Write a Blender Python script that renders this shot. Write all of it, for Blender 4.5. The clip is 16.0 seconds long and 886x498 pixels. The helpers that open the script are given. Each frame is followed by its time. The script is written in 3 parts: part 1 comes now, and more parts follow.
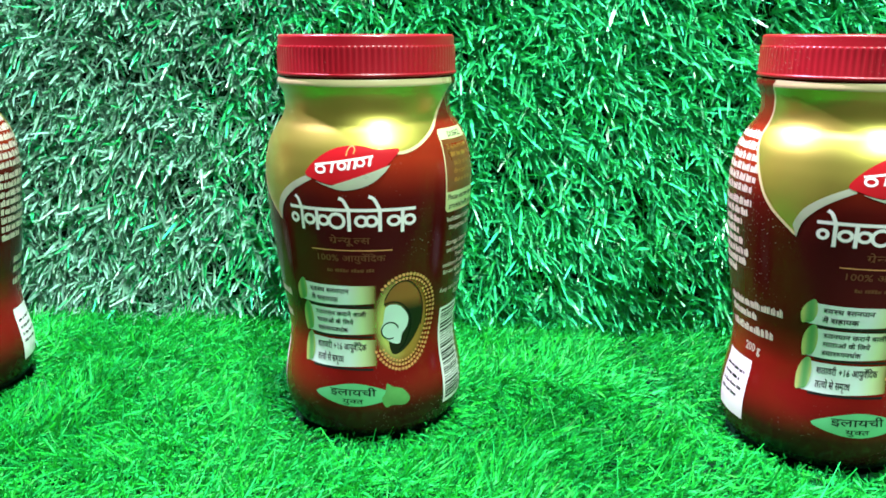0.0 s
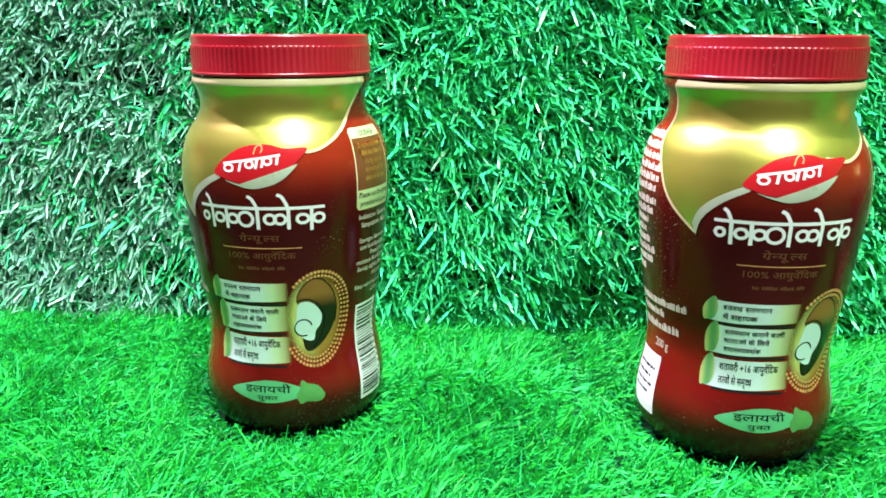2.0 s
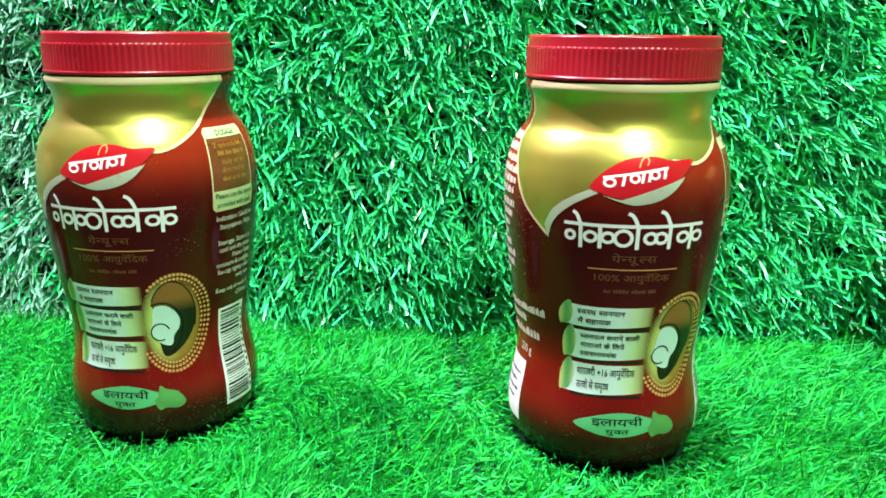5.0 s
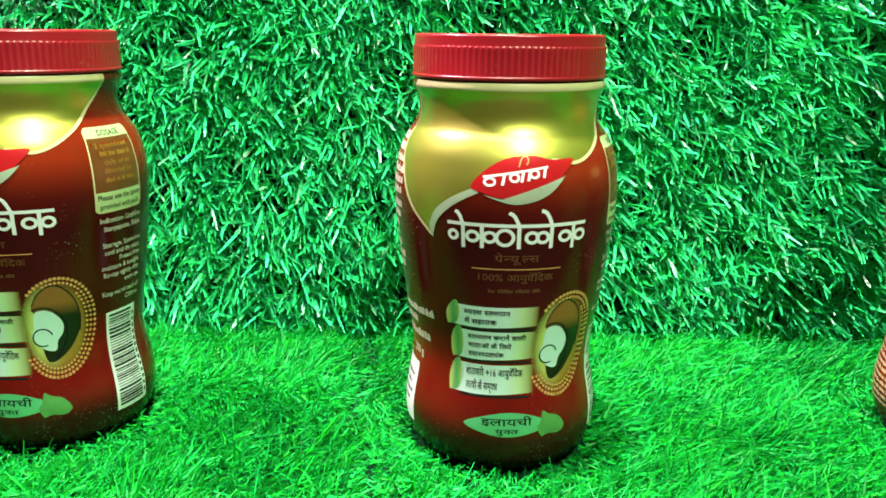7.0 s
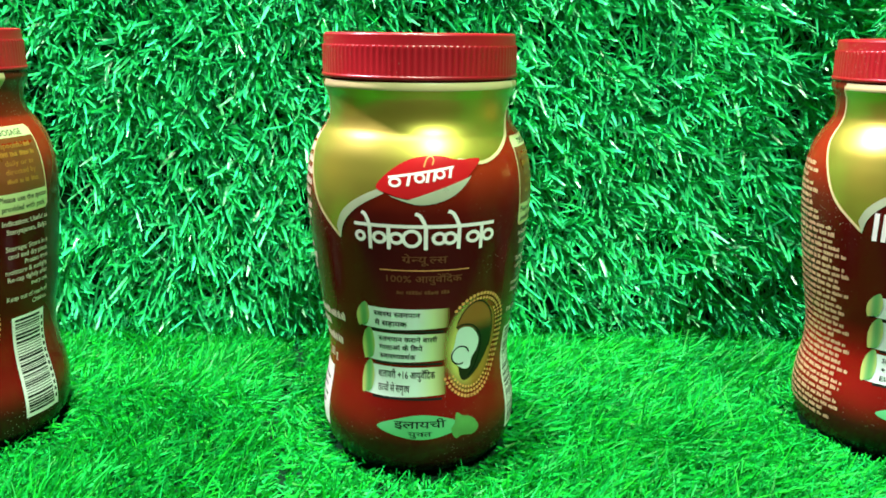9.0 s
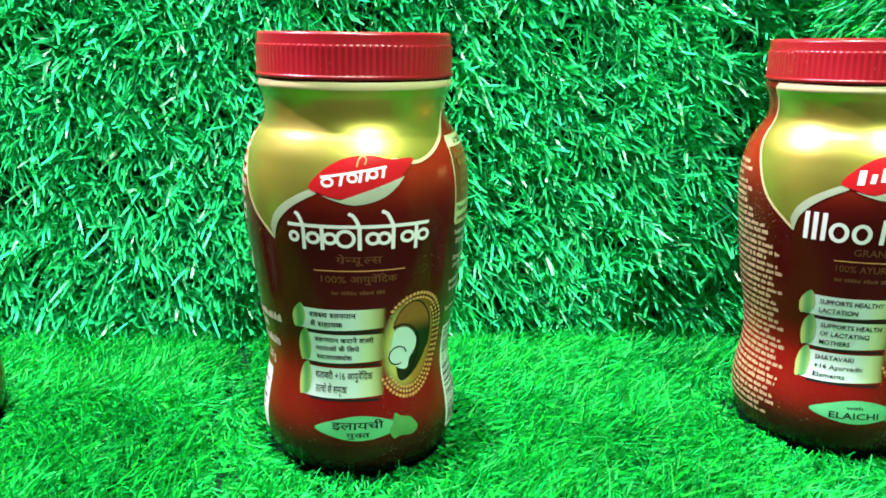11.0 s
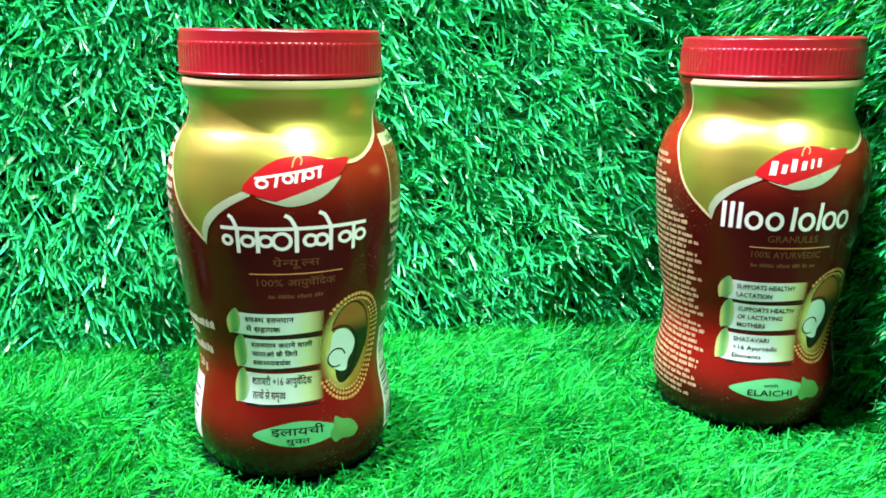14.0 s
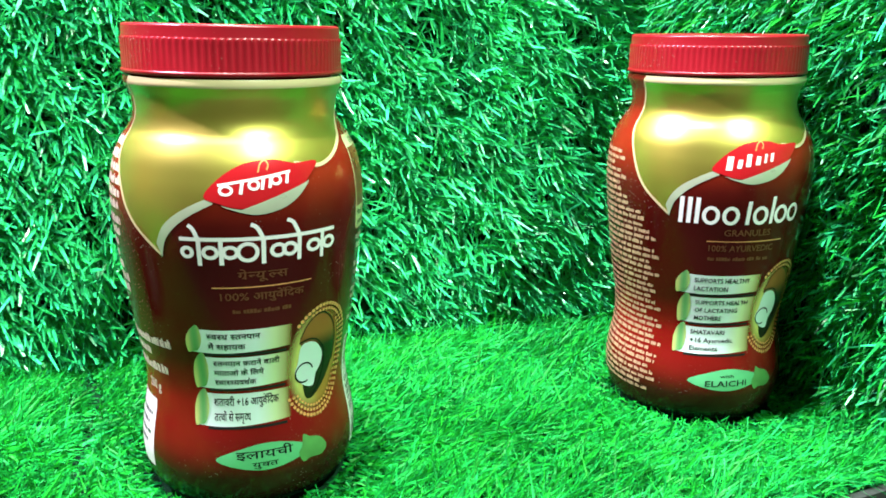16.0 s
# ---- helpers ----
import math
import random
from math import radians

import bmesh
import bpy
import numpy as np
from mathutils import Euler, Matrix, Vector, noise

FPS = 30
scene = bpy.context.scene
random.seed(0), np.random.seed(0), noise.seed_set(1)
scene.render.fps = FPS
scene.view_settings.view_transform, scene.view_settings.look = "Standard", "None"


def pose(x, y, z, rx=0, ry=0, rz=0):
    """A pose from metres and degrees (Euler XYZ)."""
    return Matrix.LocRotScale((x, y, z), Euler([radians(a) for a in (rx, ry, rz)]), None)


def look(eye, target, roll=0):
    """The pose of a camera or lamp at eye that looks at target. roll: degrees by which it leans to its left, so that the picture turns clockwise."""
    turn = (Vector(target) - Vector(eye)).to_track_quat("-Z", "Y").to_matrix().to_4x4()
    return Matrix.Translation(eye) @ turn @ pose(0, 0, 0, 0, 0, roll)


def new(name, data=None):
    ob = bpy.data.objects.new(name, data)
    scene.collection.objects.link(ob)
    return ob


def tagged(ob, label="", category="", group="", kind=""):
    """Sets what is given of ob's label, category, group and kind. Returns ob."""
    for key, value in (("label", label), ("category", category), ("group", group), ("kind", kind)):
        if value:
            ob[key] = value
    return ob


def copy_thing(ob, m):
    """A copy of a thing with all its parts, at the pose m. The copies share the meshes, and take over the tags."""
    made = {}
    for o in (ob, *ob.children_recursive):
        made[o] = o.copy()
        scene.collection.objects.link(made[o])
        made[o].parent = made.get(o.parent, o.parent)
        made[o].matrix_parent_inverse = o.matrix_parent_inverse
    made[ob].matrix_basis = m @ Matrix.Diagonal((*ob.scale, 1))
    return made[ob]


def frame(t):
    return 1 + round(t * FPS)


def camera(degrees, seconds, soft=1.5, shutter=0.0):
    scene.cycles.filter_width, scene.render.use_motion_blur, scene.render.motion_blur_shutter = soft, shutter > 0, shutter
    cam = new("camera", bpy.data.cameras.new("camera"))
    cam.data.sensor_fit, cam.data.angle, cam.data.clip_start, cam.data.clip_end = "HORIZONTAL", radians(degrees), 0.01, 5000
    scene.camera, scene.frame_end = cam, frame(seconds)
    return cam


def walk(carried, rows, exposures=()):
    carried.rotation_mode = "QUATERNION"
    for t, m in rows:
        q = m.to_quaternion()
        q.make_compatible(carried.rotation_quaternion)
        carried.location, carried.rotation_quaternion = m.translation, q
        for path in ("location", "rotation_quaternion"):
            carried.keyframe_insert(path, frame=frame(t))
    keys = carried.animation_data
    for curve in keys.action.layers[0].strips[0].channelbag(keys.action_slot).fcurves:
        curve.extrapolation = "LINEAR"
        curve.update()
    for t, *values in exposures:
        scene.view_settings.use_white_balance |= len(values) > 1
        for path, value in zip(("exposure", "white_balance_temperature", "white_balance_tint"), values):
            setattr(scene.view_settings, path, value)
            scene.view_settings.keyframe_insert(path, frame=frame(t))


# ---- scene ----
cam = camera(57.5, 16.0, soft=1.7)
METRES, EYE, TILT, LEAN, TURN = 0.17, 0.144, -15.0, 0.0, 0.0
ROWS = [
    (0.0, 0.0, 0.0, 0.0, 0.0, 0.0, -0.0),
    (0.5, 0.0489, -0.0164, -0.0046, -0.03, 0.02, 0.01),
    (1.0, 0.0935, -0.0231, -0.0053, -0.13, -0.01, 0.02),
    (1.5, 0.1328, -0.0228, -0.006, -0.25, 0.01, 0.04),
    (2.0, 0.1691, -0.0184, -0.0046, -0.42, -0.0, 0.05),
    (2.5, 0.214, -0.0115, -0.0031, -0.69, -0.01, 0.06),
    (3.0, 0.249, -0.0067, -0.0018, -0.88, -0.01, 0.07),
    (5.5, 0.4574, 0.0084, 0.0018, -2.31, -0.05, 0.15),
    (6.0, 0.4982, 0.0107, 0.0022, -2.98, -0.06, 0.29),
    (6.5, 0.5318, 0.0113, 0.0026, -3.71, -0.08, 0.46),
    (7.0, 0.5642, 0.0112, 0.0026, -4.25, -0.1, 0.58),
    (7.5, 0.5859, 0.012, 0.0028, -4.66, -0.12, 0.65),
    (8.0, 0.6147, 0.0154, 0.0035, -5.16, -0.13, 0.76),
    (8.5, 0.6455, 0.0164, 0.0041, -5.7, -0.15, 0.9),
    (9.0, 0.6805, 0.0162, 0.0035, -6.26, -0.15, 1.01),
    (11.5, 0.7454, 0.0096, 0.003, -9.07, -0.3, 1.64),
    (12.0, 0.7379, 0.0055, 0.0024, -10.0, -0.37, 1.89),
    (12.5, 0.7215, -0.0026, 0.0008, -11.43, -0.46, 2.25),
    (13.0, 0.7095, -0.0037, 0.0002, -12.86, -0.54, 2.59),
    (13.5, 0.6982, 0.0055, 0.0028, -14.0, -0.62, 2.86),
    (14.0, 0.6697, 0.0304, 0.0089, -15.8, -0.78, 3.28),
    (14.5, 0.6414, 0.063, 0.0168, -17.68, -0.95, 3.75),
    (15.0, 0.5978, 0.1024, 0.0256, -20.35, -1.22, 4.33),
    (15.5, 0.566, 0.1214, 0.0301, -22.49, -1.44, 4.78),
    (16.0, 0.5528, 0.1302, 0.0318, -23.59, -1.56, 4.96),
]
walk(cam, [(t, pose(0, 0, EYE, TILT, LEAN, TURN) @ pose(METRES * x, METRES * y, METRES * z, 90 + pitch, roll, yaw)) for t, x, y, z, yaw, pitch, roll in ROWS],
     exposures=((0.0, -0.17, 6080, 23), (1.5, -0.05, 6120, 24), (3.0, -0.03, 6160, 24), (5.5, -0.20, 6500, 16), (7.0, -0.27, 7000, 6),
                (8.5, -0.31, 7000, 5), (11.5, -0.13, 6360, 14), (13.5, -0.03, 6340, 16), (16.0, -0.06, 6300, 19)))


# ---- light ----
world = bpy.data.worlds.new("room_dimness")
scene.world = world
world.use_nodes = True
world.node_tree.nodes["Background"].inputs[0].default_value = (0.5, 0.6, 0.55, 1)
world.node_tree.nodes["Background"].inputs[1].default_value = 0.015


def lamp(name, eye, target, power, size, size_y, colour):
    data = bpy.data.lights.new(name, "AREA")
    data.shape, data.size, data.size_y = "RECTANGLE", size, size_y
    data.energy, data.color = power, colour
    ob = new(name, data)
    ob.matrix_world = look(eye, target)
    return ob


# three small ceiling lamps: above the row, far off behind its left end, and in front
lamp("overhead_lamp_light", (0.06, 0.235, 1.15), (0.0, 0.30, 0.10), 37.0, 0.07, 0.065, (0.82, 1.0, 0.87))
lamp("left_lamp_light", (-0.66, 0.56, 1.25), (0.0, 0.29, 0.10), 56.0, 0.07, 0.07, (1.0, 0.78, 0.98))
lamp("front_lamp_light", (0.50, -0.87, 1.80), (-0.05, 0.3, 0.10), 70.0, 0.12, 0.12, (0.82, 1.0, 0.80))


# ---- materials ----
def material(name, colour, rough=0.5, metal=0.0, vary=0.12, scale=60.0, bump=0.0, bump_scale=400.0, coat=0.0, dust=0.0, island=0.0, trans=0.0, spec=0.5):
    """Coloured, slightly uneven surface; lengths in metres, scales per metre."""
    m = bpy.data.materials.new(name)
    m.use_nodes = True
    nt = m.node_tree
    n, l = nt.nodes, nt.links
    b = n["Principled BSDF"]
    b.inputs["Roughness"].default_value = rough
    b.inputs["Metallic"].default_value = metal
    b.inputs["Specular IOR Level"].default_value = spec
    b.inputs["Coat Weight"].default_value = coat
    b.inputs["Coat Roughness"].default_value = 0.37
    tc = n.new("ShaderNodeTexCoord")
    noi = n.new("ShaderNodeTexNoise")
    noi.inputs["Scale"].default_value = scale
    noi.inputs["Detail"].default_value = 6.0
    l.new(tc.outputs["Object"], noi.inputs["Vector"])
    hsv = n.new("ShaderNodeHueSaturation")
    hsv.inputs["Color"].default_value = (*colour, 1)
    mr = n.new("ShaderNodeMapRange")
    mr.inputs["From Min"].default_value, mr.inputs["From Max"].default_value = 0.25, 0.75
    mr.inputs["To Min"].default_value, mr.inputs["To Max"].default_value = 1 - vary, 1 + vary
    l.new(noi.outputs["Fac"], mr.inputs["Value"])
    out = mr.outputs["Result"]
    if island:
        geo = n.new("ShaderNodeNewGeometry")
        mi = n.new("ShaderNodeMapRange")
        mi.inputs["To Min"].default_value, mi.inputs["To Max"].default_value = 1 - island, 1 + island
        l.new(geo.outputs["Random Per Island"], mi.inputs["Value"])
        mul = n.new("ShaderNodeMath")
        mul.operation = "MULTIPLY"
        l.new(out, mul.inputs[0])
        l.new(mi.outputs["Result"], mul.inputs[1])
        out = mul.outputs[0]
        hue = n.new("ShaderNodeMapRange")
        hue.inputs["To Min"].default_value, hue.inputs["To Max"].default_value = 0.485, 0.512
        fr = n.new("ShaderNodeMath")
        fr.operation = "FRACT"
        m7 = n.new("ShaderNodeMath")
        m7.operation = "MULTIPLY"
        m7.inputs[1].default_value = 17.3
        l.new(geo.outputs["Random Per Island"], m7.inputs[0])
        l.new(m7.outputs[0], fr.inputs[0])
        l.new(fr.outputs[0], hue.inputs["Value"])
        l.new(hue.outputs["Result"], hsv.inputs["Hue"])
    l.new(out, hsv.inputs["Value"])
    col = hsv.outputs["Color"]
    if dust:
        vor = n.new("ShaderNodeTexVoronoi")
        vor.inputs["Scale"].default_value = 800.0
        l.new(tc.outputs["Object"], vor.inputs["Vector"])
        lt = n.new("ShaderNodeMapRange")
        lt.inputs["From Min"].default_value, lt.inputs["From Max"].default_value = 0.2, 0.08
        l.new(vor.outputs["Distance"], lt.inputs["Value"])
        big = n.new("ShaderNodeTexNoise")
        big.inputs["Scale"].default_value = 45.0
        big.inputs["Detail"].default_value = 3.0
        l.new(tc.outputs["Object"], big.inputs["Vector"])
        ms = n.new("ShaderNodeMapRange")
        ms.inputs["From Min"].default_value, ms.inputs["From Max"].default_value = 0.54, 0.72
        ms.inputs["To Max"].default_value = dust
        l.new(big.outputs["Fac"], ms.inputs["Value"])
        mm = n.new("ShaderNodeMath")
        mm.operation = "MULTIPLY"
        l.new(lt.outputs["Result"], mm.inputs[0])
        l.new(ms.outputs["Result"], mm.inputs[1])
        mix = n.new("ShaderNodeMix")
        mix.data_type = "RGBA"
        mix.inputs["B"].default_value = (0.6, 0.55, 0.45, 1)
        l.new(mm.outputs[0], mix.inputs["Factor"])
        l.new(col, mix.inputs["A"])
        col = mix.outputs["Result"]
    l.new(col, b.inputs["Base Color"])
    if trans:
        b.inputs["Subsurface Weight"].default_value = 0.0
        tl = n.new("ShaderNodeBsdfTranslucent")
        l.new(col, tl.inputs["Color"])
        mx = n.new("ShaderNodeMixShader")
        mx.inputs[0].default_value = trans
        l.new(b.outputs[0], mx.inputs[1])
        l.new(tl.outputs[0], mx.inputs[2])
        l.new(mx.outputs[0], n["Material Output"].inputs["Surface"])
    rn = n.new("ShaderNodeMapRange")
    rn.inputs["From Min"].default_value, rn.inputs["From Max"].default_value = 0.3, 0.7
    rn.inputs["To Min"].default_value, rn.inputs["To Max"].default_value = rough * 0.85, min(1, rough * 1.2)
    l.new(noi.outputs["Fac"], rn.inputs["Value"])
    l.new(rn.outputs["Result"], b.inputs["Roughness"])
    if bump:
        bn = n.new("ShaderNodeTexNoise")
        bn.inputs["Scale"].default_value = bump_scale
        bn.inputs["Detail"].default_value = 4.0
        l.new(tc.outputs["Object"], bn.inputs["Vector"])
        bu = n.new("ShaderNodeBump")
        bu.inputs["Strength"].default_value = bump
        bu.inputs["Distance"].default_value = 0.0004
        l.new(bn.outputs["Fac"], bu.inputs["Height"])
        l.new(bu.outputs["Normal"], b.inputs["Normal"])
    return m


GLOSS = 0.17
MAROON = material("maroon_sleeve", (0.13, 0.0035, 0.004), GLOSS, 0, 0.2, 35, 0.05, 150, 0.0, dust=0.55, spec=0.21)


def height_fade(mat, stops):
    """Set the sleeve's maroon and red by height, from the foot of the jar upwards: (height in metres, colour)."""
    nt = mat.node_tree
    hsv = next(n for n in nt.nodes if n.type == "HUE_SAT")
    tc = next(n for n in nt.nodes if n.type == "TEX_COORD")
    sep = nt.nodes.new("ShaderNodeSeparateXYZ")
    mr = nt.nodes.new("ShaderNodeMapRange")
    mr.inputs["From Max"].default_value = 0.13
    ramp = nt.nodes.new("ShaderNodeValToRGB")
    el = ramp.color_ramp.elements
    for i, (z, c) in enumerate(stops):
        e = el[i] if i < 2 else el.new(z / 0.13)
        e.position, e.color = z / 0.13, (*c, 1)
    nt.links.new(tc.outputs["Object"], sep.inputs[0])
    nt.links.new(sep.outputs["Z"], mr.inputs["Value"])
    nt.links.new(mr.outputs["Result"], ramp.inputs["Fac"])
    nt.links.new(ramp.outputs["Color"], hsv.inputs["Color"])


# darkest at the foot, red below the waist, dark middle, red shoulder
height_fade(MAROON, ((0.0, (0.014, 0.005, 0.003)), (0.13, (0.12, 0.010, 0.005)), (0.013, (0.030, 0.008, 0.004)), (0.023, (0.17, 0.008, 0.005)), (0.036, (0.22, 0.007, 0.005)), (0.050, (0.065, 0.005, 0.003)), (0.080, (0.046, 0.003, 0.002)), (0.091, (0.085, 0.006, 0.004)), (0.104, (0.26, 0.021, 0.006))))
GOLD = material("gold_sleeve", (0.54, 0.48, 0.06), 0.35, 0.82, 0.06, 30, 0.03, 120, 1.0)
CREAM = material("cream_print", (0.66, 0.58, 0.30), 0.3, 0, 0.06)
SILVER = material("silver_print", (0.52, 0.58, 0.42), 0.3, 0.3, 0.1)
LOGO_RED = material("logo_red_print", (0.50, 0.008, 0.012), GLOSS, 0, 0.12, 80, coat=0.5)
WHITE = material("white_print", (0.90, 0.90, 0.90), 0.32, 0, 0.05)
BANNER = material("banner_print", (0.64, 0.82, 0.77), 0.35, 0, 0.06, 40)
PALE_GREEN = material("pale_green_print", (0.10, 0.46, 0.20), 0.35, 0, 0.12, 90)
LEAF_GREEN = material("leaf_green_print", (0.09, 0.30, 0.08), 0.35, 0, 0.25, 160)
DARK = material("dark_print", (0.010, 0.014, 0.012), 0.35, 0, 0.1, spec=0.15)
DULL_GOLD = material("dull_gold_print", (0.15, 0.05, 0.015), 0.3, 0.2, 0.15)
COPPER = material("copper_print", (0.85, 0.38, 0.13), 0.32, 0.2, 0.15, 200)
GOLD_BROWN = material("gold_brown_print", (0.36, 0.17, 0.025), 0.3, 0.1, 0.3, 90)
PALE_LIME = material("pale_lime_print", (0.52, 0.64, 0.30), 0.35, 0, 0.08)
BROWN = material("brown_print", (0.18, 0.055, 0.012), 0.3, 0.1, 0.3, 70)


def printed_gradient(name):
    """Glossy film whose printed colour, and how solid it is, lie in the mesh's "print" attribute."""
    m = material(name, (0.5, 0.5, 0.5), 0.3, 0, 0.05, 40)
    nt = m.node_tree
    at = nt.nodes.new("ShaderNodeAttribute")
    at.attribute_name = "print"
    nt.links.new(at.outputs["Color"], next(n for n in nt.nodes if n.type == "HUE_SAT").inputs["Color"])
    nt.links.new(at.outputs["Alpha"], nt.nodes["Principled BSDF"].inputs["Alpha"])
    return m


BLENDED = printed_gradient("blended_print")
TAN = material("tan_print", (0.52, 0.35, 0.20), 0.35, 0, 0.2, 200)
BEIGE = material("beige_print", (0.72, 0.62, 0.52), 0.35, 0, 0.08)
LID_RED = material("red_lid_plastic", (0.30, 0.005, 0.012), 0.32, 0, 0.1, 40, 0.08, 300, dust=0.55)
TURF = material("turf_blade_plastic", (0.024, 0.66, 0.235), 0.33, 0, 0.15, 30, island=0.60, trans=0.05, spec=0.6)
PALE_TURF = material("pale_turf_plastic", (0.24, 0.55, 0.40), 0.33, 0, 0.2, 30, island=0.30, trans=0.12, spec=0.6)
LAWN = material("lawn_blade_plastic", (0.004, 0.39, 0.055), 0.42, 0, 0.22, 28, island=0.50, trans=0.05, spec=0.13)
BACKING = material("mat_backing", (0.004, 0.030, 0.012), 0.95, 0, 0.3, 200, 0.4, 600, spec=0.05)
TABLE = material("table_dark_wood", (0.02, 0.017, 0.015), 0.5, 0, 0.3, 40, 0.2, 200)
PLASTER = material("room_plaster", (0.10, 0.097, 0.09), 0.85, 0, 0.06, 3, 0.2, 60)
TAPE = material("pale_edge_tape", (0.03, 0.038, 0.032), 0.8, 0, 0.2, 300, 0.3, 500)


# ---- builders ----
def mesh_object(name, bm, mat, parent=None, label=""):
    me = bpy.data.meshes.new(name)
    bm.to_mesh(me)
    bm.free()
    me.materials.append(mat)
    ob = new(name, me)
    if parent:
        ob.parent = parent
    if label:
        ob["label"] = label
    return ob


def slab(name, x0, x1, y0, y1, z0, z1, mat, label="", category="", kind="structure"):
    bm = bmesh.new()
    bmesh.ops.create_cube(bm, size=1.0)
    for v in bm.verts:
        v.co = Vector(((x0 + x1) / 2 + v.co.x * (x1 - x0), (y0 + y1) / 2 + v.co.y * (y1 - y0), (z0 + z1) / 2 + v.co.z * (z1 - z0)))
    return tagged(mesh_object(name, bm, mat), label, category, "", kind)


# ---- room round the display ----
slab("table", -1.0, 1.1, 0.02, 0.75, -0.045, -0.008, TABLE, "dark table top under the grass mat", "table", "structure")
slab("floor", -2.0, 2.2, -2.2, 1.6, -0.80, -0.75, PLASTER, "plain room floor", "floor")
slab("wall_north", -2.0, 2.2, 1.6, 1.7, -0.75, 1.9, PLASTER, "plain plaster wall", "wall")
slab("wall_south", -2.0, 2.2, -2.3, -2.2, -0.75, 1.9, PLASTER, "plain plaster wall", "wall")
slab("wall_west", -2.1, -2.0, -2.2, 1.6, -0.75, 1.9, PLASTER, "plain plaster wall", "wall")
slab("wall_east", 2.2, 2.3, -2.2, 1.6, -0.75, 1.9, PLASTER, "plain plaster wall", "wall")
slab("ceiling", -2.0, 2.2, -2.2, 1.6, 1.9, 2.0, PLASTER, "plain plaster ceiling", "ceiling")


# ---- artificial grass ----
rng = np.random.default_rng(5)


def blades(name, root, normal, along, length, width, spread, lean, droop, mat, parent=None, label="", sections=4, curl=0.22):
    """One mesh of tapered plastic blades. root: n x 3; normal: the way they grow; along: the way they lean; arrays or vectors."""
    n = len(root)
    normal = np.broadcast_to(np.asarray(normal, float), (n, 3))
    along = np.broadcast_to(np.asarray(along, float), (n, 3))
    way = normal + along * lean + rng.normal(0, spread, (n, 3))
    way /= np.linalg.norm(way, axis=1)[:, None]
    lens = length * rng.uniform(0.6, 1.25, n)
    wide = width * rng.uniform(0.65, 1.3, n)
    side = np.cross(way, rng.normal(0, 1, (n, 3)))
    side /= np.linalg.norm(side, axis=1)[:, None]
    bend = np.asarray(droop, float) * rng.uniform(0.3, 1.6, n)[:, None] + rng.normal(0, curl, (n, 3))
    verts = np.zeros((n, sections * 2, 3))
    for k in range(sections):
        f = k / (sections - 1)
        c = root + way * (lens * f)[:, None] + bend * (lens * f * f)[:, None]
        w = wide * (1.0 if f < 0.75 else 0.45) * 0.5
        verts[:, 2 * k] = c - side * w[:, None]
        verts[:, 2 * k + 1] = c + side * w[:, None]
    base = (np.arange(n) * sections * 2)[:, None]
    quads = np.concatenate([base + np.array([2 * k, 2 * k + 1, 2 * k + 3, 2 * k + 2]) for k in range(sections - 1)])
    me = bpy.data.meshes.new(name)
    me.vertices.add(n * sections * 2)
    me.vertices.foreach_set("co", verts.reshape(-1))
    me.loops.add(len(quads) * 4)
    me.loops.foreach_set("vertex_index", quads.reshape(-1).astype(np.int32))
    me.polygons.add(len(quads))
    me.polygons.foreach_set("loop_start", np.arange(len(quads), dtype=np.int32) * 4)
    me.polygons.foreach_set("use_smooth", np.ones(len(quads), dtype=bool))
    me.update(calc_edges=True)
    me.materials.append(mat)
    ob = new(name, me)
    ob.parent = parent
    return tagged(ob, label, "artificial grass", "", "stuff")


def tufts(count, per, u0, u1, v0, v1, scatter):
    """Roots in tufts over a rectangle: (count * per) x 2, and each tuft's own lean."""
    cu, cv = rng.uniform(u0, u1, count), rng.uniform(v0, v1, count)
    u = np.repeat(cu, per) + rng.normal(0, scatter, count * per)
    v = np.repeat(cv, per) + rng.normal(0, scatter, count * per)
    lean = np.repeat(rng.normal(0, 1, (count, 3)), per, axis=0)
    return u, v, lean


# the back mat leans back and turns slightly; its tips lie about 9 mm before its backing
WALL_X0, WALL_X1 = -0.34, 0.37


def wall_point(x, z):
    return np.stack([x, 0.393 - 0.10 * (x - 0.06) + 0.115 * (z - 0.1), z], axis=-1)


BACK_NORMAL = np.array([-0.10, -1.0, 0.115]) / np.linalg.norm([-0.10, -1.0, 0.115])
RIGHT_NORMAL = np.array([-1.0, 0.0, 0.0])


def panel(name, corners, normal, thick, mat, label, category):
    bm = bmesh.new()
    a = [bm.verts.new(c) for c in corners]
    b = [bm.verts.new(Vector(c) - Vector(normal) * thick) for c in corners]
    bm.faces.new(a)
    bm.faces.new(b[::-1])
    for i in range(4):
        bm.faces.new((a[i], b[i], b[(i + 1) % 4], a[(i + 1) % 4]))
    bmesh.ops.recalc_face_normals(bm, faces=bm.faces)
    return tagged(mesh_object(name, bm, mat), label, category, "", "structure")


wall_back = panel("wall_back", [tuple(wall_point(np.array(x), np.array(z))) for x, z in ((WALL_X0, -0.006), (WALL_X1, -0.006), (WALL_X1, 0.24), (WALL_X0, 0.24))],
                  BACK_NORMAL, 0.006, BACKING, "upright artificial grass mat behind the jars", "grass wall")
u, v, tl = tufts(15500, 6, WALL_X0, WALL_X1, -0.004, 0.235, 0.0016)
